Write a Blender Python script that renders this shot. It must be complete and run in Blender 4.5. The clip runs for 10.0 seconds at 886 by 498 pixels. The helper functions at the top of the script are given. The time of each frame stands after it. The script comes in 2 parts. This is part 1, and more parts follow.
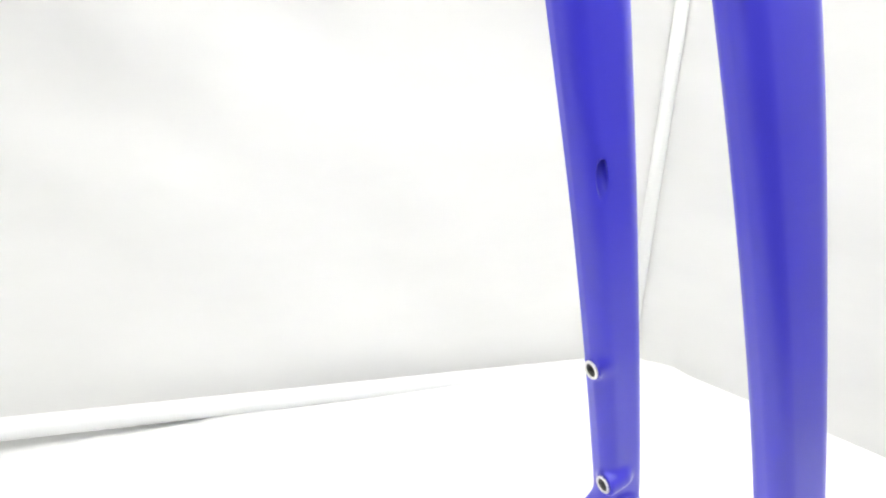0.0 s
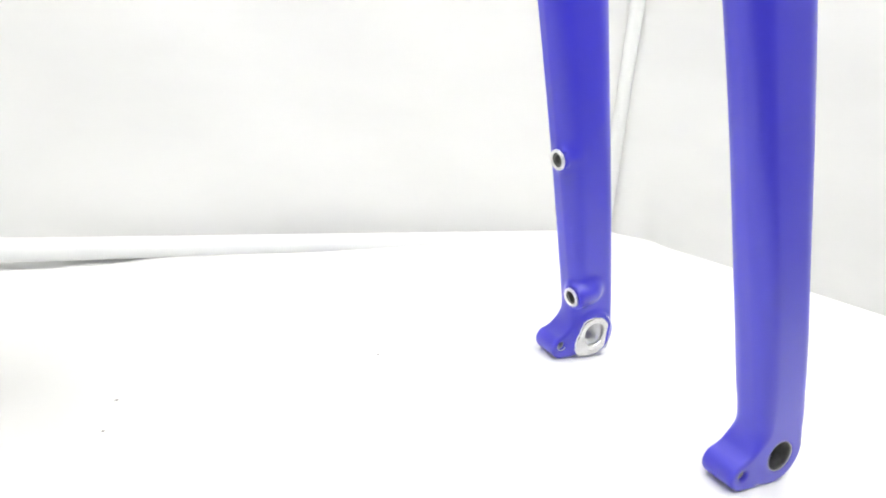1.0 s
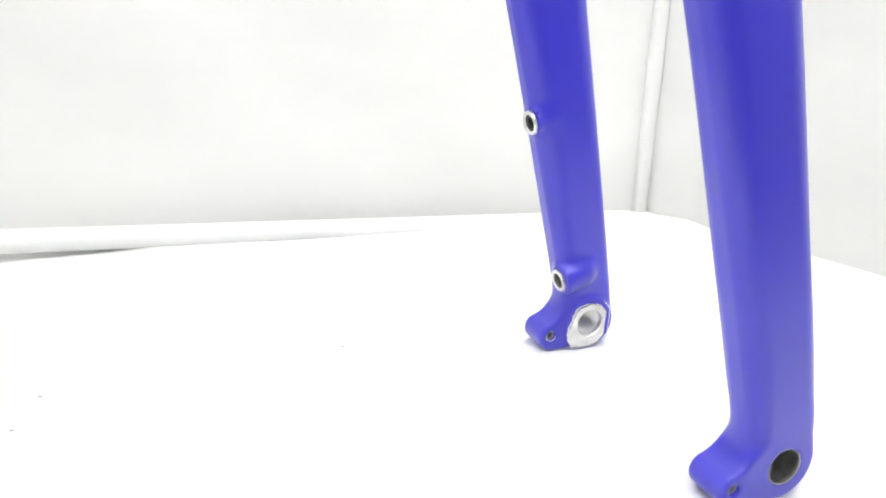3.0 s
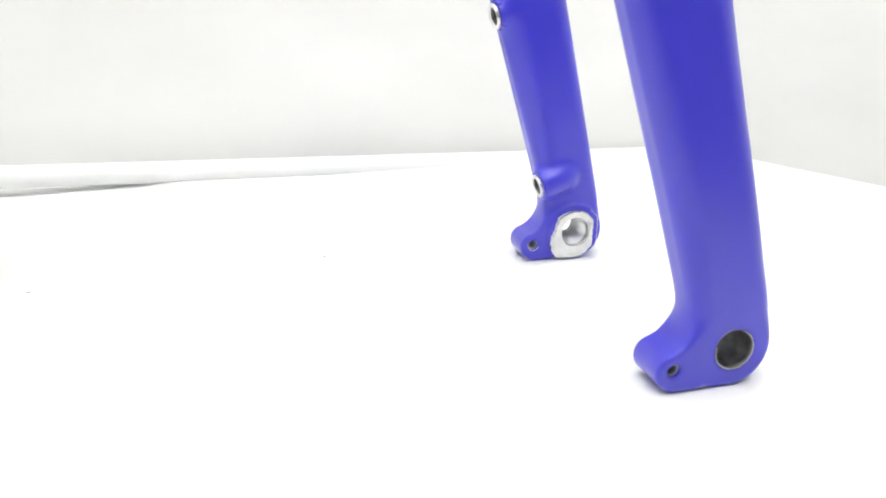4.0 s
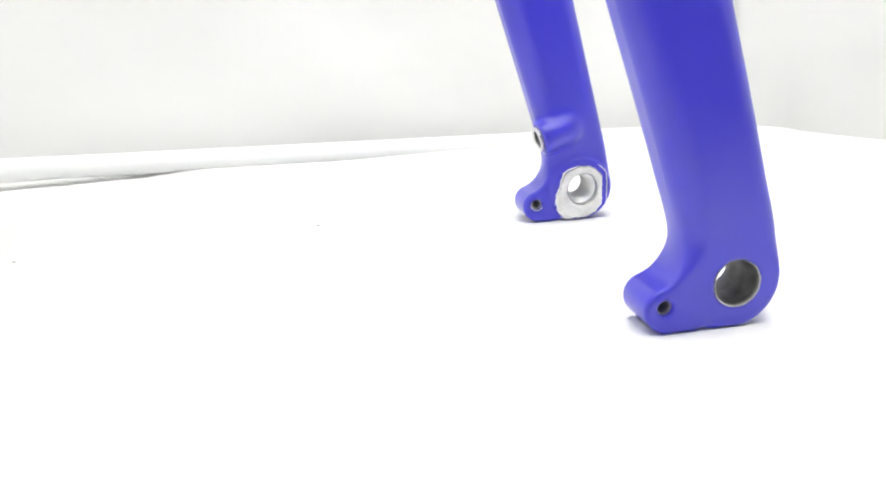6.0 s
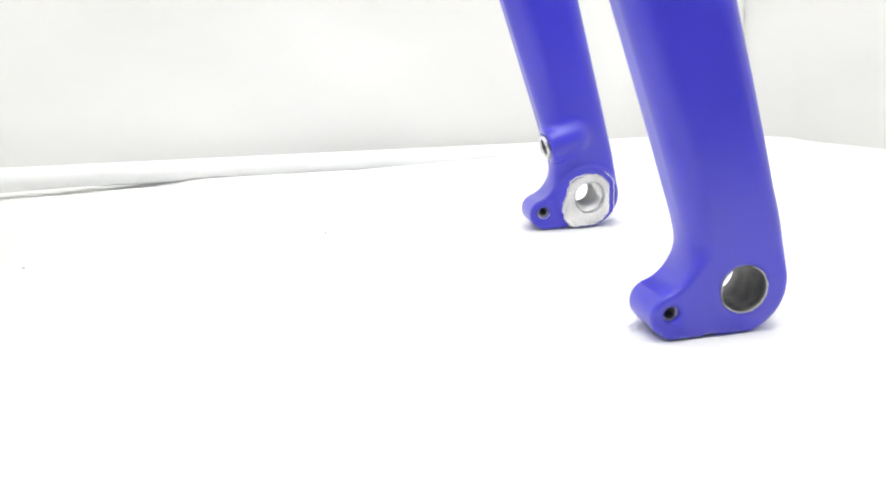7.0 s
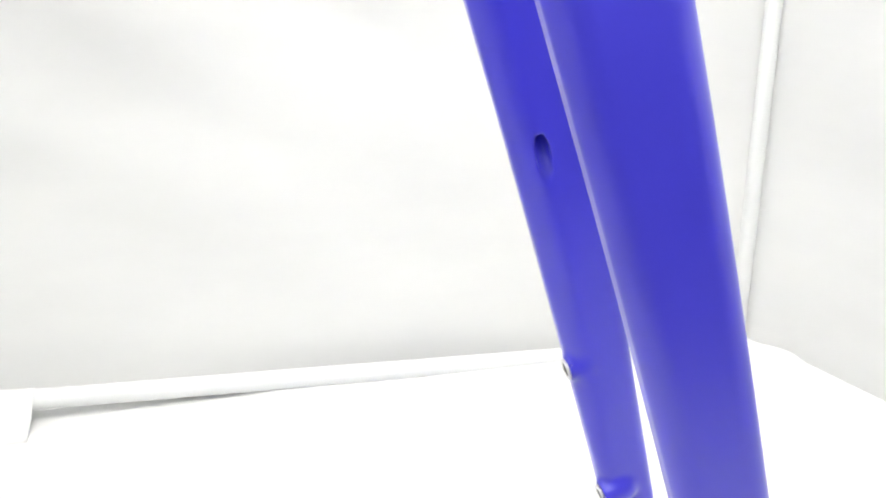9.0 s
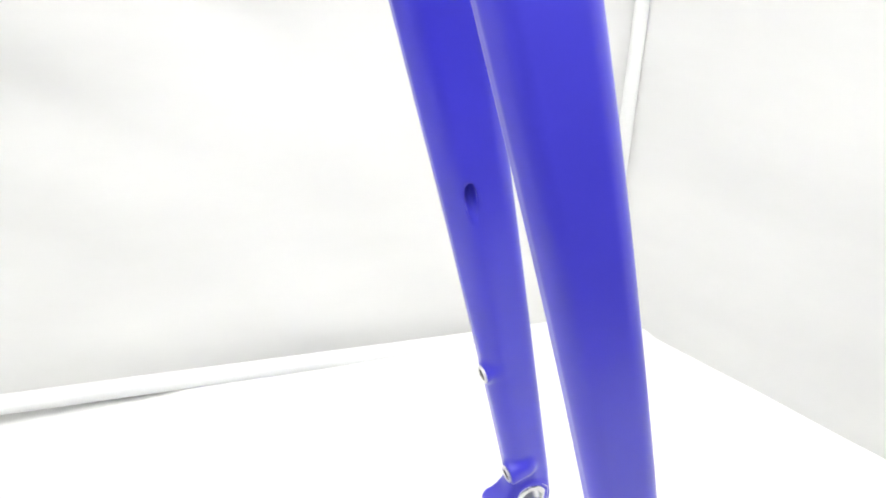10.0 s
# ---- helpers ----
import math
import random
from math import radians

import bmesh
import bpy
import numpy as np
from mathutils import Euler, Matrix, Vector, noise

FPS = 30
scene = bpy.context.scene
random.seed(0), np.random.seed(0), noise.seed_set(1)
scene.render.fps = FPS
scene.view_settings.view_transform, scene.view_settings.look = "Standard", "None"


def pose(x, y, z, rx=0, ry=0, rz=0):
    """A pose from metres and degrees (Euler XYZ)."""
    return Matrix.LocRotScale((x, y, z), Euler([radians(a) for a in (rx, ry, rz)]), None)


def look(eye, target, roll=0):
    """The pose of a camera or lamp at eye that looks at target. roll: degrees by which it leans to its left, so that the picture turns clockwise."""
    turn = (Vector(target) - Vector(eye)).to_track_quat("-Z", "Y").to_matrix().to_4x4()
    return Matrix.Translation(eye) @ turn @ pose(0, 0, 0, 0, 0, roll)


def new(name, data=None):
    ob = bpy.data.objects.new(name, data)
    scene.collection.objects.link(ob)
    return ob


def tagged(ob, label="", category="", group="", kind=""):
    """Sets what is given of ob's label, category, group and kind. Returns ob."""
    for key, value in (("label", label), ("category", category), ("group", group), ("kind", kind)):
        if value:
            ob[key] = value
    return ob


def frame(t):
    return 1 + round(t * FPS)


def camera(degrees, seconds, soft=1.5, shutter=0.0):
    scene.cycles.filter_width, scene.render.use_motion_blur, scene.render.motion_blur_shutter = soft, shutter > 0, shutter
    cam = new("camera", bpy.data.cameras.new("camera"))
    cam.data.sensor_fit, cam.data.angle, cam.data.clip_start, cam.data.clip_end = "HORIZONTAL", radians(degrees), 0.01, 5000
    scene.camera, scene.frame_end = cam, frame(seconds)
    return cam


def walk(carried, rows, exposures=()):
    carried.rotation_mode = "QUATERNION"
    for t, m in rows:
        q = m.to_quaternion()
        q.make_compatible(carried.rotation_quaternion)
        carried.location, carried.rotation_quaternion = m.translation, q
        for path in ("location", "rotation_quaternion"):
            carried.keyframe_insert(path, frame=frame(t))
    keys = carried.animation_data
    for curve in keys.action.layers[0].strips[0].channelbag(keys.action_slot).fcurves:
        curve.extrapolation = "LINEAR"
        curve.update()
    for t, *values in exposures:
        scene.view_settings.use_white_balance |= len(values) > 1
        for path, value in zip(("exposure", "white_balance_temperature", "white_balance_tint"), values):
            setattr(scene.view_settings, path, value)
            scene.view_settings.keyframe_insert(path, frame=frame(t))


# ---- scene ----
EXPOSURE = -0.06
cam = camera(62.38, 10.0, soft=1.9)

# seconds, place in metres, then yaw, pitch and roll in degrees
PATH = [
    (0, -0.2608, -0.2532, 0.2457, -27.84, -15.82, -6.23),
    (0.2, -0.2511, -0.2533, 0.2251, -28.42, -16.22, -5.95),
    (0.3, -0.2498, -0.2557, 0.2159, -28.57, -16.28, -6.06),
    (0.4, -0.2486, -0.2574, 0.2034, -28.63, -16.26, -6.24),
    (0.5, -0.2488, -0.2591, 0.1918, -28.78, -16.45, -6.38),
    (0.6, -0.2474, -0.2572, 0.1783, -29.17, -16.81, -6.52),
    (0.7, -0.2449, -0.2539, 0.1714, -29.35, -17.02, -6.64),
    (1, -0.2376, -0.2587, 0.1535, -29.43, -17.44, -6.53),
    (1.2, -0.2297, -0.2615, 0.1479, -29.01, -17.89, -5.86),
    (1.4, -0.2255, -0.2620, 0.1362, -27.86, -17.92, -5.02),
    (1.5, -0.2246, -0.2631, 0.1324, -27.24, -18.01, -4.88),
    (1.6, -0.2263, -0.2631, 0.1294, -26.99, -18.29, -4.67),
    (1.7, -0.2269, -0.2629, 0.1265, -26.81, -18.71, -4.38),
    (1.8, -0.2252, -0.2639, 0.1242, -26.59, -18.88, -3.56),
    (2, -0.2183, -0.2626, 0.1242, -26.28, -19.17, -2.37),
    (2.1, -0.2157, -0.2611, 0.1265, -26.02, -19.32, -2.95),
    (2.2, -0.2108, -0.2590, 0.1279, -25.83, -19.53, -3.89),
    (2.55, -0.1971, -0.2539, 0.1344, -24.90, -19.39, -3.91),
    (2.95, -0.1792, -0.2507, 0.1408, -22.92, -18.55, -3.37),
    (3.3, -0.1625, -0.2565, 0.1343, -20.04, -18.54, -2.52),
    (3.4, -0.1590, -0.2597, 0.1285, -18.72, -19.03, -2.54),
    (3.5, -0.1552, -0.2638, 0.1250, -17.86, -19.13, -2.23),
    (3.7, -0.1431, -0.2699, 0.1163, -16.00, -19.40, -1.39),
    (4, -0.1263, -0.2747, 0.1086, -14.00, -19.61, 0.30),
    (4.2, -0.1153, -0.2736, 0.1024, -11.91, -19.63, 1.44),
    (4.3, -0.1129, -0.2727, 0.0988, -10.44, -19.46, 2.06),
    (4.5, -0.1079, -0.2709, 0.0956, -8.50, -19.10, 2.67),
    (4.7, -0.1035, -0.2689, 0.0902, -8.77, -19.07, 2.00),
    (5, -0.0963, -0.2668, 0.0773, -8.90, -18.55, 1.96),
    (5.2, -0.0957, -0.2683, 0.0784, -8.64, -18.12, 3.13),
    (5.5, -0.0948, -0.2689, 0.0771, -8.47, -17.54, 3.33),
    (5.7, -0.0957, -0.2693, 0.0771, -8.48, -17.43, 3.34),
    (6.8, -0.0970, -0.2713, 0.0772, -7.97, -16.83, 3.56),
    (7, -0.0956, -0.2707, 0.0751, -7.71, -16.34, 3.40),
    (7.2, -0.0962, -0.2724, 0.0778, -7.89, -16.73, 3.94),
    (7.5, -0.0920, -0.2706, 0.0783, -7.91, -16.65, 5.06),
    (7.6, -0.0921, -0.2701, 0.0806, -8.03, -17.07, 4.95),
    (7.7, -0.0936, -0.2708, 0.0935, -8.04, -17.74, 5.27),
    (7.8, -0.0955, -0.2698, 0.1095, -8.09, -18.42, 4.96),
    (8, -0.0988, -0.2679, 0.1294, -7.92, -18.83, 4.07),
    (8.2, -0.1024, -0.2694, 0.1512, -7.90, -19.38, 3.82),
    (8.3, -0.1037, -0.2681, 0.1603, -7.80, -19.51, 3.57),
    (8.4, -0.1070, -0.2682, 0.1743, -7.80, -19.80, 3.35),
    (8.5, -0.1108, -0.2680, 0.1905, -7.70, -20.04, 2.95),
    (8.6, -0.1147, -0.2663, 0.2043, -7.69, -20.11, 2.51),
    (8.7, -0.1211, -0.2678, 0.2201, -7.90, -20.46, 2.47),
    (8.8, -0.1268, -0.2645, 0.2305, -8.38, -20.41, 2.11),
    (9, -0.1346, -0.2639, 0.2589, -9.50, -20.36, 0.67),
    (9.1, -0.1385, -0.2618, 0.2727, -10.03, -20.40, 0.12),
    (9.2, -0.1420, -0.2589, 0.2845, -10.59, -20.61, -0.34),
    (9.3, -0.1455, -0.2566, 0.2937, -11.25, -21.03, -0.78),
    (9.4, -0.1487, -0.2555, 0.3059, -12.13, -21.52, -1.30),
    (9.5, -0.1516, -0.2544, 0.3198, -13.29, -21.82, -1.95),
    (9.6, -0.1541, -0.2558, 0.3287, -14.80, -22.01, -2.66),
    (9.7, -0.1572, -0.2623, 0.3239, -16.63, -22.48, -3.27),
    (9.8, -0.1610, -0.2702, 0.3156, -18.66, -23.01, -3.65),
    (9.9, -0.1678, -0.2761, 0.3100, -20.55, -23.47, -3.70),
    (10, -0.1776, -0.2800, 0.3067, -22.16, -23.88, -3.57),
]
walk(cam, [(t, pose(x, y, z, 90 + pitch, 0, yaw) @ pose(0, 0, 0, 0, 0, -roll)) for t, x, y, z, yaw, pitch, roll in PATH],
     exposures=[(0.0, EXPOSURE), (10.0, EXPOSURE)])

# ---- world and light: the inside of a closed white light tent, lit through its roof and sides, open in front ----
world = bpy.data.worlds.new("room")
world.use_nodes = True
scene.world = world
world.node_tree.nodes["Background"].inputs[0].default_value = (0.9, 0.95, 1.0, 1)
world.node_tree.nodes["Background"].inputs[1].default_value = 0.16


def area_lamp(name, eye, target, width, depth, watts, colour):
    lamp = bpy.data.lights.new(name, "AREA")
    lamp.shape, lamp.size, lamp.size_y, lamp.energy, lamp.color = "RECTANGLE", width, depth, watts, colour
    ob = new(name, lamp)
    ob.matrix_world = look(eye, target)
    return ob


# lamps outside the tent, shining through its fabric
WARM = (1.0, 0.99, 0.945)
area_lamp("roof_light", (-0.05, -0.08, 0.90), (-0.05, -0.08, 0), 0.70, 0.70, 29.5, WARM)
area_lamp("back_light", (-0.12, 0.43, 0.02), (-0.12, 0, 0.02), 1.15, 0.40, 3.0, WARM)
area_lamp("left_light", (-0.66, -0.24, 0.13), (0, -0.24, 0.13), 0.55, 0.42, 1.1, WARM)
area_lamp("right_light", (0.60, -0.02, 0.03), (0, -0.12, 0.03), 0.80, 0.34, 1.45, WARM)


# ---- materials ----
def nodes_of(name):
    mat = bpy.data.materials.new(name)
    mat.use_nodes = True
    return mat, mat.node_tree.nodes, mat.node_tree.links


def noise_node(nodes, links, scale, detail=3.0, rough=0.5, stretch=(1, 1, 1), tilt=0.0):
    place = nodes.new("ShaderNodeTexCoord")
    turn = nodes.new("ShaderNodeMapping")
    turn.inputs["Scale"].default_value = stretch
    turn.inputs["Rotation"].default_value = (tilt, tilt, 0)
    links.new(place.outputs["Object"], turn.inputs["Vector"])
    tex = nodes.new("ShaderNodeTexNoise")
    tex.inputs["Scale"].default_value, tex.inputs["Detail"].default_value, tex.inputs["Roughness"].default_value = scale, detail, rough
    links.new(turn.outputs["Vector"], tex.inputs["Vector"])
    return tex


def blend_node(nodes, links, factor, a, b, low=0.0, high=1.0):
    ramp = nodes.new("ShaderNodeMapRange")
    ramp.inputs["From Min"].default_value, ramp.inputs["From Max"].default_value = low, high
    links.new(factor, ramp.inputs["Value"])
    mix = nodes.new("ShaderNodeMix")
    mix.data_type = "RGBA"
    mix.inputs["A"].default_value, mix.inputs["B"].default_value = (*a, 1), (*b, 1)
    links.new(ramp.outputs["Result"], mix.inputs["Factor"])
    return mix.outputs["Result"]


def surface(name, a, b, patch=12.0, rough=(0.5, 0.6), metal=0.0, grain=400.0, relief=0.05, depth=0.001, stretch=(1, 1, 1), specular=0.5, coat=None):
    """Two tones in patches, with a finer grain in the gloss and the relief."""
    mat, nodes, links = nodes_of(name)
    shader = nodes["Principled BSDF"]
    wide = noise_node(nodes, links, patch, 4.0)
    fine = noise_node(nodes, links, grain, 3.0, 0.6, stretch)
    links.new(blend_node(nodes, links, wide.outputs["Fac"], a, b, 0.35, 0.65), shader.inputs["Base Color"])
    gloss = nodes.new("ShaderNodeMapRange")
    gloss.inputs["To Min"].default_value, gloss.inputs["To Max"].default_value = rough
    links.new(fine.outputs["Fac"], gloss.inputs["Value"])
    links.new(gloss.outputs["Result"], shader.inputs["Roughness"])
    bump = nodes.new("ShaderNodeBump")
    bump.inputs["Strength"].default_value, bump.inputs["Distance"].default_value = relief, depth
    links.new(fine.outputs["Fac"], bump.inputs["Height"])
    links.new(bump.outputs["Normal"], shader.inputs["Normal"])
    shader.inputs["Metallic"].default_value = metal
    shader.inputs["Specular IOR Level"].default_value = specular
    if coat:
        shader.inputs["Coat Weight"].default_value, shader.inputs["Coat Roughness"].default_value = coat
    return mat


def cloth(name, a, b, threads=900.0, through_light=0.0, grey_patch=None):
    """Woven fabric: two crossing thread waves for relief, faint crease shade put into tone."""
    mat, nodes, links = nodes_of(name)
    shader = nodes["Principled BSDF"]
    wide = noise_node(nodes, links, 5.0, 4.0, 0.5, (1, 1, 3.2), 0.4)
    tone = blend_node(nodes, links, wide.outputs["Fac"], a, b, 0.32, 0.68)
    place = nodes.new("ShaderNodeTexCoord")
    if grey_patch:
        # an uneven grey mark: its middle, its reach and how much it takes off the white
        middle, reach, depth = grey_patch
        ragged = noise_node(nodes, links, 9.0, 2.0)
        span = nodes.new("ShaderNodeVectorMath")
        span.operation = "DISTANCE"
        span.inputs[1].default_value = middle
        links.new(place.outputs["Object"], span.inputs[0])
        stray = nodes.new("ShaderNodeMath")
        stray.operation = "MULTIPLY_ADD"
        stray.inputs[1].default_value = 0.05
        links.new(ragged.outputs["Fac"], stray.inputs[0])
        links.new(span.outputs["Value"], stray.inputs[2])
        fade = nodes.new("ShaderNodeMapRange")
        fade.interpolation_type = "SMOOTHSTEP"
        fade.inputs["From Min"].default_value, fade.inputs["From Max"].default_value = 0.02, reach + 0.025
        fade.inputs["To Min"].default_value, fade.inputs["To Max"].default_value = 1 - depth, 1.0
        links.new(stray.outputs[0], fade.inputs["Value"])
        greyed = nodes.new("ShaderNodeVectorMath")
        greyed.operation = "SCALE"
        links.new(tone, greyed.inputs[0])
        links.new(fade.outputs["Result"], greyed.inputs["Scale"])
        tone = greyed.outputs["Vector"]
    links.new(tone, shader.inputs["Base Color"])
    total = None
    for direction in ("X", "Y", "Z"):
        wave = nodes.new("ShaderNodeTexWave")
        wave.bands_direction = direction
        wave.inputs["Scale"].default_value = threads
        links.new(place.outputs["Object"], wave.inputs["Vector"])
        if total is None:
            total = wave.outputs["Fac"]
        else:
            add = nodes.new("ShaderNodeMath")
            links.new(total, add.inputs[0])
            links.new(wave.outputs["Fac"], add.inputs[1])
            total = add.outputs[0]
    bump = nodes.new("ShaderNodeBump")
    bump.inputs["Strength"].default_value, bump.inputs["Distance"].default_value = 0.12, 0.0003
    links.new(total, bump.inputs["Height"])
    links.new(bump.outputs["Normal"], shader.inputs["Normal"])
    shader.inputs["Roughness"].default_value = 0.9
    shader.inputs["Specular IOR Level"].default_value = 0.2
    if through_light:
        lets = nodes.new("ShaderNodeBsdfTranslucent")
        links.new(tone, lets.inputs["Color"])
        both = nodes.new("ShaderNodeMixShader")
        both.inputs["Fac"].default_value = through_light
        links.new(shader.outputs[0], both.inputs[1])
        links.new(lets.outputs[0], both.inputs[2])
        links.new(both.outputs[0], nodes["Material Output"].inputs["Surface"])
    return mat


BLUE = surface("blue_satin_paint", (0.0485, 0.0425, 0.59), (0.0545, 0.0475, 0.62), 14.0, (0.36, 0.44), 0.0, 1500.0, 0.03, 0.0002, specular=0.3, coat=(0.8, 0.29))
ALLOY = surface("machined_aluminium", (0.74, 0.74, 0.735), (0.58, 0.58, 0.58), 160.0, (0.18, 0.34), 1.0, 700.0, 0.05, 0.0004, (1, 1, 6))
STEEL = surface("insert_steel", (0.86, 0.85, 0.84), (0.74, 0.73, 0.72), 220.0, (0.22, 0.34), 1.0, 1200.0, 0.08, 0.0003)
DULL = surface("dull_alloy_thread", (0.86, 0.86, 0.86), (0.78, 0.78, 0.79), 200.0, (0.42, 0.52), 1.0, 900.0, 0.1, 0.0003)
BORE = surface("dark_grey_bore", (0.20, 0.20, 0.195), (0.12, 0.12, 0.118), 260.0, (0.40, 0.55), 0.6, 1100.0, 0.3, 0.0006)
THREAD = surface("grey_thread", (0.55, 0.54, 0.52), (0.40, 0.39, 0.38), 260.0, (0.3, 0.45), 0.4, 1100.0, 0.2, 0.0004)
# the shade inside the brake inserts is put into these two colours
DARK = surface("shaded_thread", (0.13, 0.125, 0.12), (0.08, 0.077, 0.073), 260.0, (0.4, 0.55), 0.3, 1100.0, 0.2, 0.0004)
MOUTH = surface("shaded_steel_chamfer", (0.17, 0.168, 0.164), (0.11, 0.108, 0.106), 260.0, (0.40, 0.55), 0.4, 1100.0, 0.2, 0.0004, specular=0.3)
PRIMER = surface("bare_white_primer", (0.93, 0.93, 0.93), (0.88, 0.88, 0.89), 500.0, (0.5, 0.7), 0.0, 1500.0, 0.2, 0.0003)
RUBBED = surface("rubbed_grey_edge", (0.40, 0.40, 0.43), (0.58, 0.58, 0.60), 600.0, (0.4, 0.6), 0.3, 1500.0, 0.1, 0.0002)
FABRIC = cloth("white_tent_fabric", (0.915, 0.915, 0.91), (0.865, 0.865, 0.863), 900.0, 0.5)
SLEEVE = cloth("white_pole_sleeve", (0.95, 0.955, 0.95), (0.93, 0.94, 0.935), 900.0, 0.3)
SHEET = cloth("white_floor_cloth", (0.88, 0.88, 0.875), (0.86, 0.86, 0.856), 1100.0, grey_patch=((-0.262, 0.034, -0.002), 0.110, 0.33))
TUBE = surface("white_plastic_tube", (0.87, 0.88, 0.88), (0.84, 0.85, 0.855), 20.0, (0.35, 0.5), 0.0, 500.0, 0.03, 0.0003)
LINT = surface("grey_lint", (0.36, 0.353, 0.34), (0.26, 0.254, 0.245), 900.0, (0.8, 0.95), 0.0, 2000.0, 0.1, 0.0002)


# ---- helpers for meshes ----
def linked(name, bm, material, parent=None, label="", smooth=True):
    mesh = bpy.data.meshes.new(name)
    bm.normal_update()
    bm.to_mesh(mesh)
    bm.free()
    mesh.materials.append(material)
    if smooth:
        mesh.shade_smooth()
    ob = new(name, mesh)
    ob.parent = parent
    return tagged(ob, label)


def part(name, bm, material, parent, label="", smooth=True):
    return linked(name, bm, material, parent, label, smooth)


def lathe(profile, place, turns=40, closed=False):
    """Turn a profile of (radius, height) round the z axis of the pose 'place'."""
    bm = bmesh.new()
    rings = []
    for radius, height in profile:
        rings.append([bm.verts.new(place @ Vector((radius * math.cos(a), radius * math.sin(a), height)))
                      for a in (2 * math.pi * k / turns for k in range(turns))])
    pairs = list(zip(rings, rings[1:])) + ([(rings[-1], rings[0])] if closed else [])
    for low, high in pairs:
        for k in range(turns):
            j = (k + 1) % turns
            bm.faces.new((low[k], low[j], high[j], high[k]))
    bmesh.ops.recalc_face_normals(bm, faces=bm.faces)
    return bm


def facing(place, normal):
    """A pose at place whose z axis points along normal."""
    return Matrix.Translation(place) @ Vector(normal).to_track_quat("Z", "Y").to_matrix().to_4x4()


def sheet_mesh(across, along, place):
    """A grid of cloth: place(u, v) for u, v from 0 to 1."""
    bm = bmesh.new()
    rows = [[bm.verts.new(place(i / across, j / along)) for i in range(across + 1)] for j in range(along + 1)]
    for j in range(along):
        for i in range(across):
            bm.faces.new((rows[j][i], rows[j][i + 1], rows[j + 1][i + 1], rows[j + 1][i]))
    return bm


def net(xs, ys, zs, field, shift):
    """A closed quad skin round the inside (field below 0) of a solid given on a grid; shift(z) moves each level."""
    d = field
    nx, ny, nz = d.shape
    total = np.zeros((nx - 1, ny - 1, nz - 1, 3))
    count = np.zeros((nx - 1, ny - 1, nz - 1))
    grids = (xs, ys, zs)
    quads = []
    for axis in range(3):
        a, b = np.moveaxis(d, axis, 0)[:-1], np.moveaxis(d, axis, 0)[1:]
        a, b = np.moveaxis(a, 0, axis), np.moveaxis(b, 0, axis)
        cross = (a < 0) != (b < 0)
        t = np.where(cross, a / np.where(cross, a - b, 1), 0)
        place = []
        for other in range(3):
            form = [1, 1, 1]
            form[other] = -1
            if other == axis:
                low, step = grids[other][:-1].reshape(form), np.diff(grids[other]).reshape(form)
                place.append(np.broadcast_to(low + t * step, a.shape))
            else:
                place.append(np.broadcast_to(grids[other].reshape(form), a.shape))
        place = np.stack(place, -1) * cross[..., None]
        p, q = [k for k in range(3) if k != axis]
        for dp in (0, 1):
            for dq in (0, 1):
                cut = [slice(None)] * 3
                cut[p], cut[q] = slice(dp, d.shape[p] - 1 + dp), slice(dq, d.shape[q] - 1 + dq)
                total += place[tuple(cut)]
                count += cross[tuple(cut)]
        inner = [slice(None)] * 3
        inner[p], inner[q] = slice(1, -1), slice(1, -1)
        where = np.argwhere(cross[tuple(inner)])
        where[:, p] += 1
        where[:, q] += 1
        inside = a[tuple(where.T)] < 0
        corner = []
        for dp, dq in ((-1, -1), (0, -1), (0, 0), (-1, 0)):
            c = where.copy()
            c[:, p] += dp
            c[:, q] += dq
            corner.append(c)
        corner = np.stack(corner, 1)
        flip = inside if axis != 1 else ~inside
        corner[~flip] = corner[~flip][:, ::-1]
        quads.append(corner)
    used = count > 0
    index = np.full(used.shape, -1)
    index[used] = np.arange(used.sum())
    verts = total[used] / count[used][:, None]
    dx, dy = shift(verts[:, 2])
    verts[:, 0] += dx
    verts[:, 1] += dy
    faces = [index[tuple(np.moveaxis(q, -1, 0))] for q in quads]
    mesh = bpy.data.meshes.new("skin")
    mesh.from_pydata(verts.tolist(), [], np.concatenate(faces).tolist())
    mesh.update()
    mesh.shade_smooth()
    return mesh


def melt(a, b, k):
    """Smooth union of two distance fields."""
    h = np.clip(0.5 + 0.5 * (b - a) / k, 0, 1)
    return b * (1 - h) + a * h - k * h * (1 - h)


def sweep(a, b, k):
    """Union with a wide, even fillet."""
    h = np.maximum(k - np.abs(a - b), 0) / k
    return np.minimum(a, b) - h**3 * k / 6


def carve(a, b, k):
    """a with b taken out, with a rounded edge."""
    return -melt(-a, b, k)


def capsule(x, y, z, a, b, ra, rb):
    a, b = np.array(a), np.array(b)
    ab = b - a
    h = np.clip(((x - a[0]) * ab[0] + (y - a[1]) * ab[1] + (z - a[2]) * ab[2]) / (ab @ ab), 0, 1)
    return np.sqrt((x - a[0] - h * ab[0]) ** 2 + (y - a[1] - h * ab[1]) ** 2 + (z - a[2] - h * ab[2]) ** 2) - (ra + (rb - ra) * h)


def slab(flat, y, low, high, r):
    """A flat outline given a thickness along y, with edges of radius r."""
    w = np.abs(y - (low + high) / 2) - (high - low) / 2 + r
    flat = flat + r
    return np.minimum(np.maximum(flat, w), 0) + np.hypot(np.maximum(flat, 0), np.maximum(w, 0)) - r


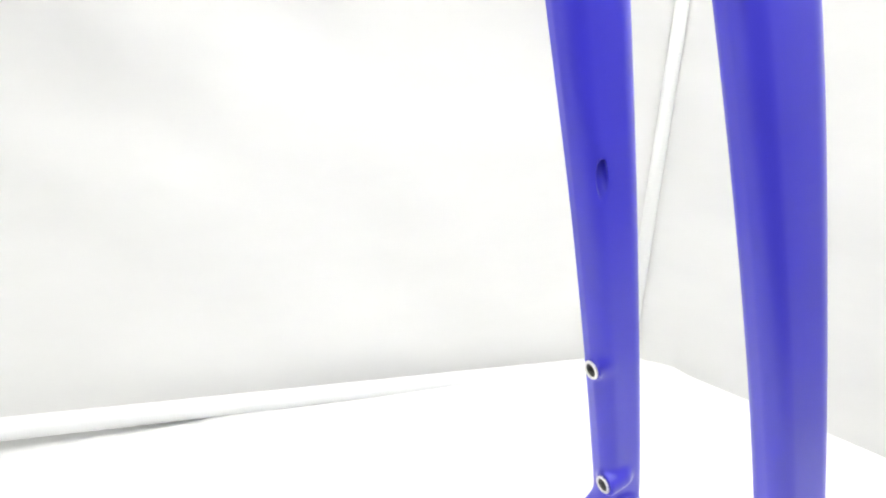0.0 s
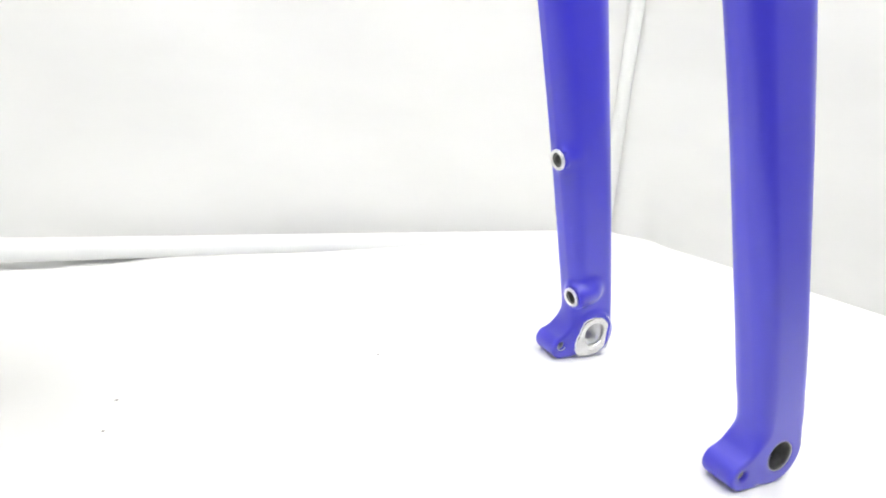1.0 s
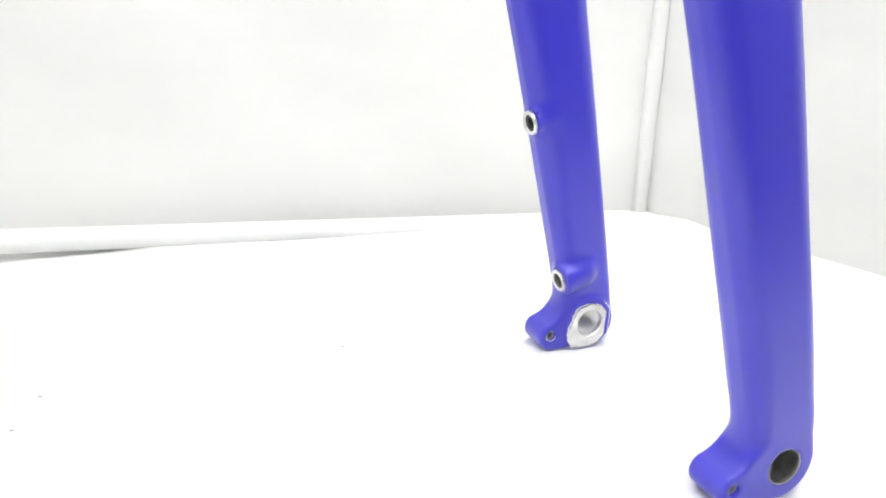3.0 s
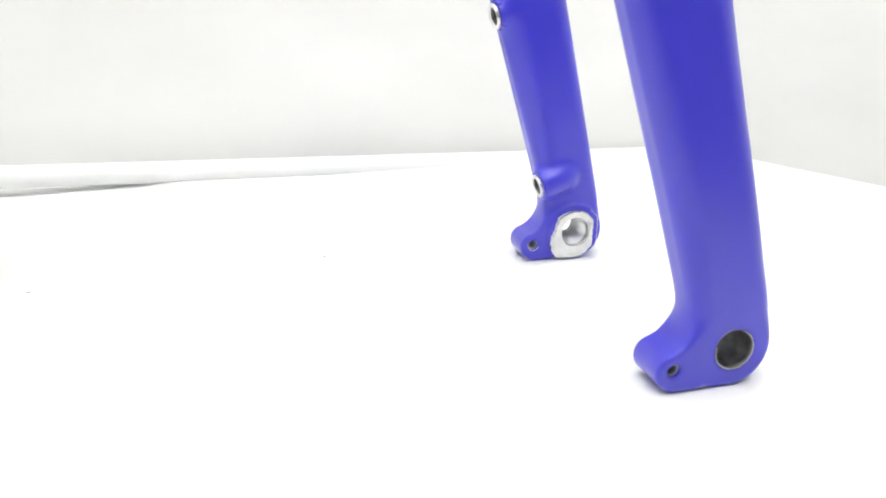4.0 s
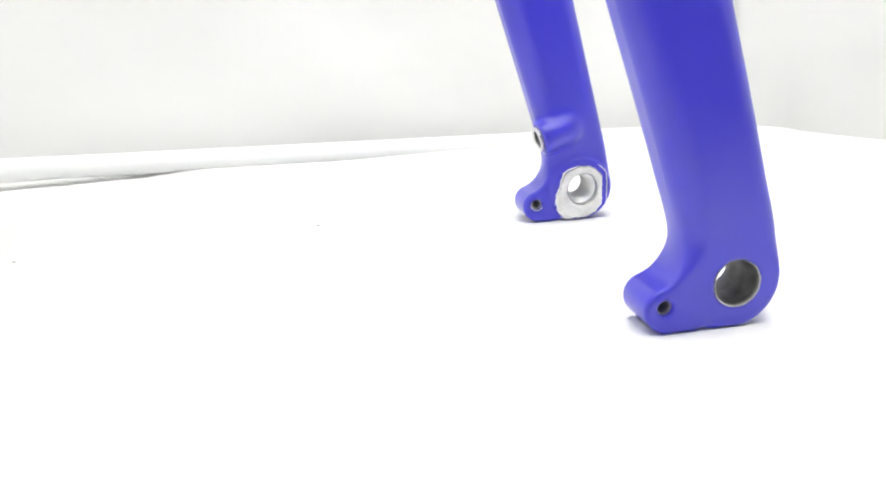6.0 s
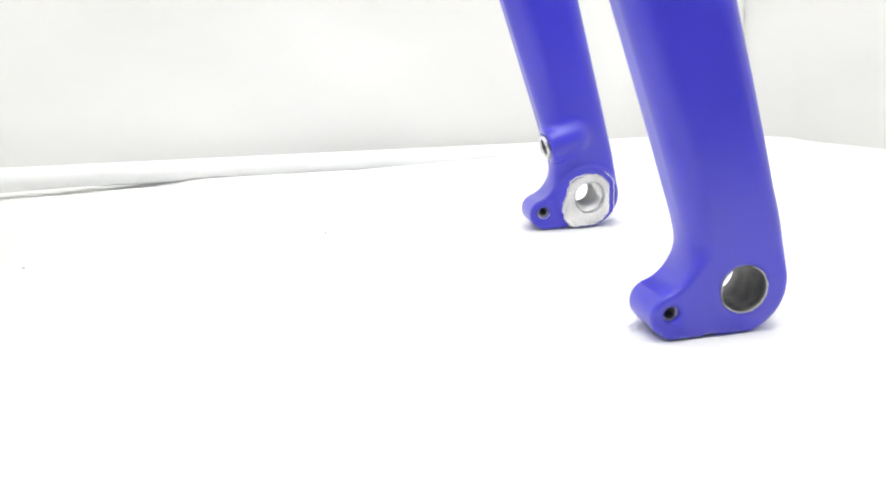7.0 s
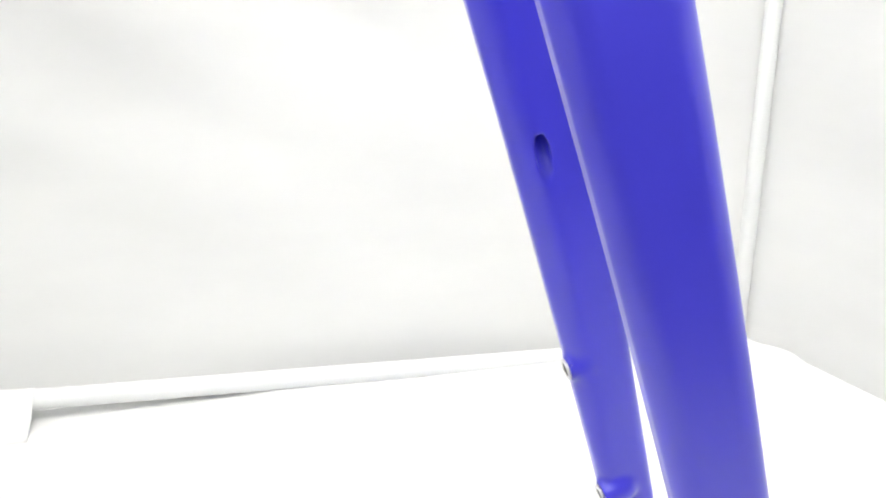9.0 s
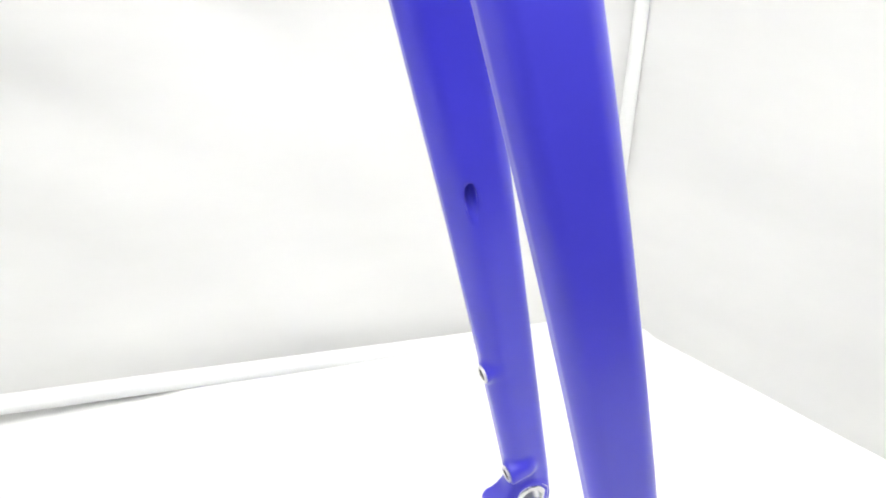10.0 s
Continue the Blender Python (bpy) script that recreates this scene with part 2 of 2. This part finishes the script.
def glide(z, knots, values):
    """Smooth curve through a few values."""
    knots, values = np.array(knots), np.array(values)
    m = np.gradient(values, knots)
    i = np.clip(np.searchsorted(knots, z) - 1, 0, len(knots) - 2)
    h = knots[i + 1] - knots[i]
    s = (z - knots[i]) / h
    r = (2 * s**3 - 3 * s**2 + 1) * values[i] + (s**3 - 2 * s**2 + s) * h * m[i] + (-2 * s**3 + 3 * s**2) * values[i + 1] + (s**3 - s**2) * h * m[i + 1]
    r = np.where(z > knots[-1], values[-1] + m[-1] * (z - knots[-1]), r)
    return np.where(z < knots[0], values[0] + m[0] * (z - knots[0]), r)


# ---- the tent ----
FLOOR = -0.0018
BACK, LEFT, FRONT, ROOF, BASE = 0.206, -0.36, -0.46, 0.60, -0.0165


def right_x(y):
    """The splayed right wall."""
    return 0.181 + (0.195 - y) * 0.325


def heap(y):
    """The slack of the side wall's hem beside the corner."""
    return 0.0075 * math.exp(-(((y - 0.166) / 0.012) ** 2)) - 0.0045 * math.exp(-(((y - 0.188) / 0.008) ** 2))


def folds(u, v, size):
    """Soft diagonal billows of hung fabric."""
    return size * (noise.noise((u * 2.2 + v * 1.3, v * 3.4 - u * 1.1, 3.1)) + 0.45 * noise.noise((u * 5.0 + v * 4.0, v * 2.5, 9.7)) + 0.22 * noise.noise((u * 3.0, v * 13.0 + u * 7.0, 5.3)))


def drag(x, z):
    """Faint tension folds running down to the right from the upper corner."""
    bend = z + 0.42 * x + 0.03 * noise.noise((x * 4, z * 4, 7.7))
    return 0.0016 * math.sin(bend * 62) * max(0, noise.noise((x * 3.1 + 4, z * 3.7, 1.9)) + 0.35) * min(1, max(0, (z - 0.05) / 0.12))


def wall(name, label, place, depth):
    ob = linked(name, sheet_mesh(150, 70, place), FABRIC)
    thick = ob.modifiers.new("thickness", "SOLIDIFY")
    thick.thickness, thick.offset = 0.0012, depth
    return tagged(ob, label, "tent wall", kind="structure")


wall("wall_back", "white translucent fabric back wall of a light tent, softly billowed",
     lambda u, v: Vector((LEFT + u * (0.185 - LEFT), BACK + 0.016 * v + (folds(u, v, 0.013) + drag(u * 0.545, v * 0.6)) * min(1, 4 * v) * min(1, 5 * (1 - u)) ** 2, BASE + v * (ROOF - BASE))), 1)
wall("wall_right", "white fabric side wall of the light tent, slightly splayed",
     lambda u, v: Vector((right_x(BACK + u * (FRONT - BACK)) - 0.004 * v + heap(BACK + u * (FRONT - BACK)) * max(0, 1 - 7 * v) + folds(u + 5, v, 0.003) * min(1, 5 * v) * min(1, 5 * u) + 0.003 * noise.noise((u * 9, 0.4, 2)) * (1 - v), BACK + u * (FRONT - BACK), BASE + v * (ROOF - BASE))), 1)
wall("wall_left", "white fabric side wall of the light tent",
     lambda u, v: Vector((LEFT + folds(u + 9, v, 0.003), FRONT + u * (BACK - FRONT), BASE + v * (ROOF - BASE))), 1)
tagged(linked("ceiling", sheet_mesh(8, 8, lambda u, v: Vector((LEFT - 0.01 + u * 0.80, FRONT - 0.01 + v * 0.70, ROOF))), FABRIC),
       "white fabric roof of the light tent", "ceiling", kind="structure")


TUBE_LEFT, TUBE_RIGHT, TUBE_RADIUS = Vector((-0.352, 0.1757, 0.0118)), Vector((0.162, 0.1934, -0.0069)), 0.0066


def floor_place(u, v):
    """The cloth runs under the raised left end of the tube and ends along it where the tube has sunk to its level."""
    x = LEFT + u * 0.80
    along = (x - TUBE_LEFT.x) / (TUBE_RIGHT.x - TUBE_LEFT.x)
    under = min(max((-0.17 - x) / 0.07, 0), 1)
    under *= under * (3 - 2 * under)
    rear = TUBE_LEFT.y + along * (TUBE_RIGHT.y - TUBE_LEFT.y) - 0.004 + 0.024 * under + 0.006 * min(max((x - 0.05) / 0.10, 0), 1)
    y = FRONT + (rear - FRONT) * (1 - (1 - v) ** 1.5)
    near = max(0.0, 1 - (rear - y) / 0.016)
    climb = max(0.0, TUBE_LEFT.z + along * (TUBE_RIGHT.z - TUBE_LEFT.z) - 0.0040 - FLOOR) * (1 - under)
    away = min(max((math.hypot(x + 0.01, y + 0.05) - 0.10) / 0.15, 0), 1)
    z = FLOOR + climb * near * near + away * 0.0012 * noise.noise((x * 9, y * 9, 0)) * (1 - near)
    return Vector((x, y, z))


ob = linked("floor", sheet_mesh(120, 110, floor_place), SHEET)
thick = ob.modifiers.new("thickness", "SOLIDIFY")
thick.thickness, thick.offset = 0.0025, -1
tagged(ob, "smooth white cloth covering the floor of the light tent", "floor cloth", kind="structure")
tagged(linked("tent_base", sheet_mesh(6, 12, lambda u, v: Vector((LEFT + u * (right_x(FRONT + v * (BACK - FRONT)) - LEFT), FRONT + v * (BACK - FRONT), BASE))), FABRIC),
       "white fabric bottom of the light tent under the cloth", "tent floor", kind="structure")


def tube(name, a, b, radius, label, material=None):
    a, b = Vector(a), Vector(b)
    long = (b - a).length
    place = facing(a, b - a)
    ring = [(radius * 0.72, 0.0), (radius * 0.93, 0.0006), (radius, 0.002)] + [(radius, long * k / 6) for k in range(1, 6)] + [(radius, long - 0.002), (radius * 0.93, long - 0.0006), (radius * 0.72, long)]
    inner = [(radius * 0.72, long - 0.0001), (radius * 0.72, 0.0001)]
    return tagged(linked(name, lathe(ring + inner, place, 32, True) if material is None else lathe(ring, place, 32), material or TUBE), label, "tent pole", "tent frame")


tube("tent_pole", TUBE_LEFT, TUBE_RIGHT, TUBE_RADIUS, "white tube of the tent frame lying along the back wall")
tube("tent_pole", (0.1715, 0.1965, BASE + 0.0005), (0.1670, 0.2180, 0.595), 0.0055, "white upright tube in a fabric sleeve in the tent corner", SLEEVE)


def flap_place(u, v):
    """The tent's left corner: cloth laid over the tube's end and drawn down to the floor in front of it."""
    x = LEFT + 0.002 + u * 0.0345 + 0.0010 * u * v
    along = (x - TUBE_LEFT.x) / (TUBE_RIGHT.x - TUBE_LEFT.x)
    mid_y, mid_z = TUBE_LEFT.y + along * (TUBE_RIGHT.y - TUBE_LEFT.y), TUBE_LEFT.z + along * (TUBE_RIGHT.z - TUBE_LEFT.z)
    reach = TUBE_RADIUS + 0.0003 + 0.0004 * (1 - u)
    turn = math.radians(70 + 130 * min(v, 0.5))
    y, z = mid_y + reach * math.cos(turn), mid_z + reach * math.sin(turn)
    fall = max(0.0, v - 0.5) * 2
    return Vector((x, y - 0.018 * fall - 0.006 * fall * fall, z + (FLOOR - 0.0004 - z) * (1.25 * fall - 0.25 * fall * fall)))


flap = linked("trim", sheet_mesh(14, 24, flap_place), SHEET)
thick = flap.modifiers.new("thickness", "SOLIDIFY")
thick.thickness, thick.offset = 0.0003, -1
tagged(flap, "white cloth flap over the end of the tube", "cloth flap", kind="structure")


# ---- the fork ----
AXLE_Z, MIDDLE, NEAR_FACE = 0.0107, -0.0483, -0.1121
KNOTS = (0.022, 0.05, 0.085, 0.13, 0.18, 0.24, 0.33)
CENTRE = (-0.0002, -0.0075, -0.0167, -0.0282, -0.0410, -0.0566, -0.0799)
WIDE = (0.0246, 0.0260, 0.0282, 0.0314, 0.0348, 0.0392, 0.0457)
THICK = (0.0168, 0.0180, 0.0178, 0.0173, 0.0175, 0.0184, 0.0186)
APART = (0.0476, 0.0462, 0.0448, 0.0435, 0.0414, 0.0386, 0.0340)
TOP = 0.352
HOLE = (0.0006, AXLE_Z - 0.0005)
INSERTS = (((-0.0362, 0.0034, 0.0985), (-0.955, -0.04, -0.26)), ((-0.0170, 0.0009, 0.0313), (-0.955, -0.04, -0.26)))


def base(z):
    """Levels below the shank's foot all take the foot's section."""
    return 0.021 + 0.004 * np.logaddexp(0, (z - 0.021) / 0.004)


def leg_y(z, side):
    return MIDDLE + 0.009 * (z - AXLE_Z) + 0.1967 * (z - AXLE_Z) ** 2 + side * (glide(z, KNOTS, APART) + glide(z, KNOTS, THICK) / 2)


def leg_mesh(side):
    zs = np.concatenate([np.arange(-0.004, 0.052, 0.0006), np.arange(0.0522, TOP + 0.004, 0.0013)])
    us, vs = np.arange(-0.0290, 0.0290, 0.0006), np.arange(-0.0171, 0.0135, 0.0006)
    low = base(zs)

    def shift(z):
        z = base(z)
        return glide(z, KNOTS, CENTRE), leg_y(z, side)

    u, v, z = np.meshgrid(us, vs, zs, indexing="ij")
    sx, sy = shift(zs)
    x, y = u + sx, v + sy
    a, b = glide(low, KNOTS, WIDE) / 2, glide(low, KNOTS, THICK) / 2
    # a flat-sided section with rounded corners and a bulging back and front
    def by_height(*values):
        return np.interp(low, (0.02, 0.06, 0.14, 0.33), values)

    sides = np.abs(v) - b * (1 - 0.025 * (u / a) ** 2)
    bulge = np.where(u > 0, by_height(0.0012, 0.0016, 0.0026, 0.0042), by_height(0.0024, 0.0030, 0.0046, 0.0075))
    ends = np.where(u > 0, u - a, -u - 1.02 * a) + bulge * (v / b) ** 2
    corner = np.where(u > 0, by_height(0.0050, 0.0057, 0.0067, 0.0082), by_height(0.0046, 0.0050, 0.0050, 0.0052) + (by_height(0.0005, 0.0015, 0.0030, 0.0030) if side > 0 else 0.0))
    outer = (np.maximum(sides + corner, 0) ** 2.6 + np.maximum(ends + corner, 0) ** 2.6) ** (1 / 2.6)
    stem = np.minimum(np.maximum(sides, ends) + corner, 0) + outer - corner
    stem = np.maximum(np.maximum(stem, AXLE_Z - z), z - TOP)
    # the dropout: a round eye for the axle and a tab behind it with a flat foot
    face = NEAR_FACE if side < 0 else 0.0004
    y0, y1 = (face, face + 0.0152) if side < 0 else (face, face + 0.0152)
    eye = np.hypot(x, z - AXLE_Z) - 0.0124
    tab = capsule(x, 0 * y, z, (-0.0178, 0, 0.0048), (-0.004, 0, 0.0081), 0.0057, 0.0075)
    foot = np.hypot(np.maximum(np.abs(x + 0.0145) - 0.0030, 0), np.maximum(np.abs(z - 0.0030) - 0.0016, 0)) - 0.0030
    flat = sweep(melt(tab, foot, 0.0012), eye, 0.0080)
    shank = np.maximum(np.abs(u) - a, AXLE_Z - z)
    flat = sweep(flat, shank, 0.0009 + 0.0078 * np.clip(-x / 0.012, 0, 1))
    flat = np.maximum(flat, FLOOR + 0.0002 - z)
    # crisp edges on the tab, growing round and full towards the shank
    grow = np.clip((z - 0.0115) / 0.011, 0, 1)
    grow = grow * grow * (3 - 2 * grow)
    full = flat + 0.0022 * grow * np.clip(-x / 0.008, 0, 1) * np.minimum(v / b, 1.2) ** 2
    blend = slab(full, y, y0, y1, 0.0011 + 0.0027 * grow)
    rise = np.clip((z - 0.0200) / 0.018, 0, 1)
    rise = rise * rise * (3 - 2 * rise)
    body = blend * (1 - rise) + np.maximum(stem, flat) * rise
    if side > 0:
        # rim round the axle plate, and the bosses behind the two brake inserts
        rim = slab(np.hypot(x + 0.0003, z - AXLE_Z) - 0.0119, y, -0.0011, 0.010, 0.0009)
        body = melt(body, np.maximum(rim, FLOOR + 0.0003 - z), 0.002)
        (up, n), (lo, _) = INSERTS
        n = np.array(n) / np.linalg.norm(n)
        lo, up = np.array(lo), np.array(up)
        for place, wide, narrow, long, soft in ((lo, 0.0067, 0.0061, 0.0112, 0.0036), (up, 0.0061, 0.0036, 0.0080, 0.0050)):
            along = (x - place[0]) * n[0] + (y - place[1]) * n[1] + (z - place[2]) * n[2]
            mouth = place + n * 0.004 - np.array((0, 0.0009, 0))
            boss = capsule(x, y, z, mouth, mouth - n * (long + 0.004) + np.array((0, 0.0010 if wide > 0.006 else 0.0022, 0)), wide, narrow)
            body = melt(body, np.maximum(boss, along), soft)
            off = np.sqrt(np.maximum((x - place[0]) ** 2 + (y - place[1]) ** 2 + (z - place[2]) ** 2 - along**2, 0))
            body = carve(body, np.maximum(off - 0.0070, -along), 0.0022)
            body = carve(body, np.maximum(off - 0.0042, -0.009 - along), 0.0004)
        # the slanting exit for the brake hose
        body = carve(body, capsule(x, y, z, (-0.0477, -0.0046, 0.1778), (-0.0549, 0.0102, 0.2165), 0.0023, 0.0040), 0.0005)
    if side > 0:
        body = carve(body, np.hypot(x, z - AXLE_Z) - 0.0065, 0.0005)
    else:
        body = carve(body, np.hypot(x - HOLE[0], z - HOLE[1]) - 0.0061, 0.0005)
    body = carve(body, np.hypot(x + 0.0181, z - 0.0055) - 0.0020, 0.0007)
    mesh = net(us, vs, zs, body, shift)
    mesh.materials.append(BLUE)
    return mesh


fork = new("bicycle_fork")
tagged(fork, "satin royal-blue carbon bicycle fork standing on its dropouts on white cloth", "bicycle fork")
legs = {}
for side in (-1, 1):
    legs[side] = new("fork_leg", leg_mesh(side))
    legs[side].parent = fork
tagged(legs[-1], "satin blue fork leg with a plain axle hole")
tagged(legs[1], "satin blue fork leg with brake inserts and hose exit")

# the crown that joins the legs above
gx, gy, gz = np.arange(-0.125, -0.045, 0.0025), np.arange(-0.11, 0.065, 0.0025), np.arange(0.325, 0.415, 0.0025)
x, y, z = np.meshgrid(gx, gy, gz, indexing="ij")
tops = [(glide(np.array(TOP), KNOTS, CENTRE).item(), leg_y(np.array(TOP), s).item(), TOP) for s in (-1, 1)]
mid = np.array((tops[0][0] - 0.008, (tops[0][1] + tops[1][1]) / 2, TOP + 0.030))
arch = melt(capsule(x, y, z, tops[0], mid, 0.0125, 0.020), capsule(x, y, z, tops[1], mid, 0.0125, 0.020), 0.01)
crown = net(gx, gy, gz, arch, lambda h: (0 * h, 0 * h))
crown.materials.append(BLUE)
new("crown", crown).parent = fork


def bore_sleeve(name, x, z, low, high, radius, wall_thick, material, parent, label, threads=0.0, choke=0.0):
    """A lined hole along y; threads: the pitch of the screw ridges inside, 0 for a smooth one."""
    long = high - low
    outside = [(radius + wall_thick, long), (radius + wall_thick, 0.0)]
    inside = [(radius + wall_thick * 0.3, 0.0), (radius, 0.0006)]
    if threads:
        count = int((long - 0.003) / threads)
        for k in range(count):
            inside += [(radius, 0.0015 + k * threads), (radius + 0.0007, 0.0015 + (k + 0.5) * threads)]
    inside += [(radius, long - 0.0034), (radius - choke, long - 0.0028), (radius - choke, long)]
    return part(name, lathe(outside + inside, facing((x, low, z), (0, 1, 0)), 40, True), material, parent, label)


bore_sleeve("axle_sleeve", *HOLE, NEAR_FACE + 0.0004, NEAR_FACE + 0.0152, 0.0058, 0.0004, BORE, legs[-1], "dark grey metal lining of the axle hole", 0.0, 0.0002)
bore_sleeve("eyelet", -0.0181, 0.0055, NEAR_FACE + 0.0016, NEAR_FACE + 0.0148, 0.0016, 0.0005, THREAD, legs[-1], "small threaded mudguard eyelet", 0.0008)
bore_sleeve("eyelet", -0.0181, 0.0055, 0.0018, 0.0150, 0.0016, 0.0005, THREAD, legs[1], "small threaded mudguard eyelet", 0.0008)


def worn_lip(parent, x, y, z, radius, wide, start, end, seed, label, material):
    """A thin uneven arc where the paint is rubbed off round a hole."""
    bm = bmesh.new()
    rows = []
    for k in range(49):
        a = start + (end - start) * k / 48
        fade = 1.0 if abs(end - start) > 6.2 else min(1, 6 * k / 48, 6 * (1 - k / 48))
        w = wide * (0.1 + 0.9 * fade) * (0.8 + 0.6 * noise.noise((math.cos(a) * 4, math.sin(a) * 4, seed)))
        rows.append([bm.verts.new((x + r * math.cos(a), h, z + r * math.sin(a))) for r, h in
                     ((radius, y + 0.0002), (radius + 0.2 * w, y - 0.0001), (radius + 0.8 * w, y - 0.0001), (radius + w, y + 0.0002))])
    for low, high in zip(rows, rows[1:]):
        for k in range(4):
            bm.faces.new((low[k], low[(k + 1) % 4], high[(k + 1) % 4], high[k]))
    bmesh.ops.recalc_face_normals(bm, faces=bm.faces)
    return part("worn_lip", bm, material, parent, label)


worn_lip(legs[-1], HOLE[0], NEAR_FACE, HOLE[1], 0.0059, 0.0006, -3.4, 1.3, 2.0, "grey rubbed edge of the axle hole", RUBBED)
worn_lip(legs[1], -0.0181, 0.0003, 0.0055, 0.0021, 0.0004, 2.5, 6.2, 4.0, "white chipped edge of the eyelet", PRIMER)


def plate_edge(a, grow=0.0):
    """Outline of the machined axle plate: round, cut straight along the front and slanted behind."""
    r = 0.0101
    r = min(r, 0.0083 / max(math.cos(a), 1e-3)) if math.cos(a) > 0.3 else r
    r = min(r, 0.0091 / max(math.cos(a - 2.82), 1e-3)) if math.cos(a - 2.82) > 0.3 else r
    if math.cos(a) < -0.02 and math.sin(a) < -0.02:
        r = max(r, min(0.0117, 0.0099 / -math.cos(a), 0.0103 / -math.sin(a)))
    r += 0.00034 * noise.noise((math.cos(a) * 6, math.sin(a) * 6, 4)) + 0.00026 * noise.noise((math.cos(a) * 17, math.sin(a) * 17, 8))
    return r + grow


def axle_plate():
    bm = bmesh.new()
    turns = 72
    rings = []
    for ring, (y, grow) in enumerate(((0.0035, 0.0), (-0.0014, 0.0), (-0.0017, -0.0005))):
        rings.append([bm.verts.new((plate_edge(a, grow) * math.cos(a) - 0.0004, y, AXLE_Z - 0.0009 + plate_edge(a, grow) * math.sin(a))) for a in (2 * math.pi * k / turns for k in range(turns))])
    for radius, y in ((0.0064, -0.0017), (0.0060, -0.0010), (0.0060, 0.0035)):
        rings.append([bm.verts.new((radius * math.cos(a), y, AXLE_Z + radius * math.sin(a))) for a in (2 * math.pi * k / turns for k in range(turns))])
    for low, high in zip(rings, rings[1:] + rings[:1]):
        for k in range(turns):
            j = (k + 1) % turns
            bm.faces.new((low[k], low[j], high[j], high[k]))
    bmesh.ops.recalc_face_normals(bm, faces=bm.faces)
    return bm


plate = part("axle_plate", axle_plate(), ALLOY, legs[1], "bare machined aluminium axle plate with rough paint edge", False)
profile = [(0.0066, 0.0), (0.0066, 0.0158), (0.0050, 0.0158)]
for k in range(8):
    profile += [(0.0046, 0.0154 - k * 0.0016), (0.0057, 0.0146 - k * 0.0016)]
profile += [(0.0050, 0.0026), (0.0058, 0.0020), (0.0059, 0.0002)]
part("axle_thread", lathe(profile, facing((0, -0.0011, AXLE_Z), (0, 1, 0)), 56, True), DULL, plate, "threaded aluminium axle bore", False)


def chipped_edge(start, end, gap, wide, seed):
    """A ragged sliver of bare primer along the plate's edge."""
    bm = bmesh.new()
    count = 60
    rows = []
    for k in range(count + 1):
        a = start + (end - start) * k / count
        fade = min(1, 8 * k / count, 8 * (1 - k / count))
        w = wide * fade * (0.75 + 0.9 * abs(noise.noise((a * 5, seed, 0.3))) + 0.35 * noise.noise((a * 19, seed, 1.3)))
        r = plate_edge(a) + gap
        ring = []
        for radius, y in ((r, -0.00120), (r + w * 0.5, -0.00140), (r + w, -0.00120), (r + w * 0.5, -0.0006)):
            ring.append(bm.verts.new((radius * math.cos(a) - 0.0004, y, AXLE_Z - 0.0009 + radius * math.sin(a))))
        rows.append(ring)
    for low, high in zip(rows, rows[1:]):
        for k in range(4):
            bm.faces.new((low[k], low[(k + 1) % 4], high[(k + 1) % 4], high[k]))
    bm.faces.new(rows[0])
    bm.faces.new(rows[-1][::-1])
    bmesh.ops.recalc_face_normals(bm, faces=bm.faces)
    return bm


part("chipped_edge", chipped_edge(1.6, 5.7, -0.0002, 0.0008, 1.0), PRIMER, plate, "ragged white edge of chipped paint")
part("chipped_edge", chipped_edge(-0.70, 1.05, 0.0019, 0.00035, 5.0), PRIMER, plate, "thin white scratch beside the plate")


def brake_insert(place, normal):
    n = Vector(normal).normalized()
    m = facing(place, n)
    flange = [(0.0034, 0.0002), (0.0035, 0.0006), (0.0040, 0.0008), (0.0047, 0.0007), (0.0049, 0.0003), (0.0049, -0.0004), (0.0041, -0.0006), (0.0041, -0.0085), (0.0038, -0.0085)]
    ob = part("brake_insert", lathe(flange, m, 40, True), STEEL, legs[1], "bright steel threaded insert for the brake")
    profile = [(0.0038, -0.0011), (0.0038, -0.0080), (0.0002, -0.0082), (0.0002, -0.0078)]
    for k in range(8):
        profile += [(0.0021, -0.0076 + k * 0.0008), (0.0026, -0.0072 + k * 0.0008)]
    profile += [(0.0028, -0.0011)]
    part("thread", lathe(profile, m, 40, True), DARK, ob, "screw thread, the shade of its hole put into the colour", False)
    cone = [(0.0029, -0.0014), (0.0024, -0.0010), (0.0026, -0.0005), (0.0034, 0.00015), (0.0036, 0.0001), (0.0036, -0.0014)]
    part("chamfer", lathe(cone, m, 40, True), MOUTH, ob, "chamfered mouth of the thread, shade put into its colour")
    return ob


for place, normal in INSERTS:
    brake_insert(place, normal)


# ---- specks of lint on the cloth ----
def speck(x, y, size, seed):
    bm = bmesh.new()
    bmesh.ops.create_icosphere(bm, subdivisions=2, radius=size)
    for vert in bm.verts:
        k = 1 + 0.5 * noise.noise(vert.co * 900 + Vector((seed, 0, 0)))
        vert.co = Vector((vert.co.x * k * 1.7, vert.co.y * k, vert.co.z * k * 0.45))
    bmesh.ops.translate(bm, verts=bm.verts, vec=(x, y, FLOOR + size * 0.40))
    return tagged(linked("lint_speck", bm, LINT), "tiny grey speck of lint on the white cloth", "lint", "specks on the cloth")


for k, (x, y, size) in enumerate(((-0.177, 0.038, 0.00045), (-0.1755, 0.0362, 0.00032), (-0.104, 0.029, 0.00045), (-0.219, 0.018, 0.00048), (-0.225, -0.003, 0.00036))):
    speck(x, y, size, k * 3.7)
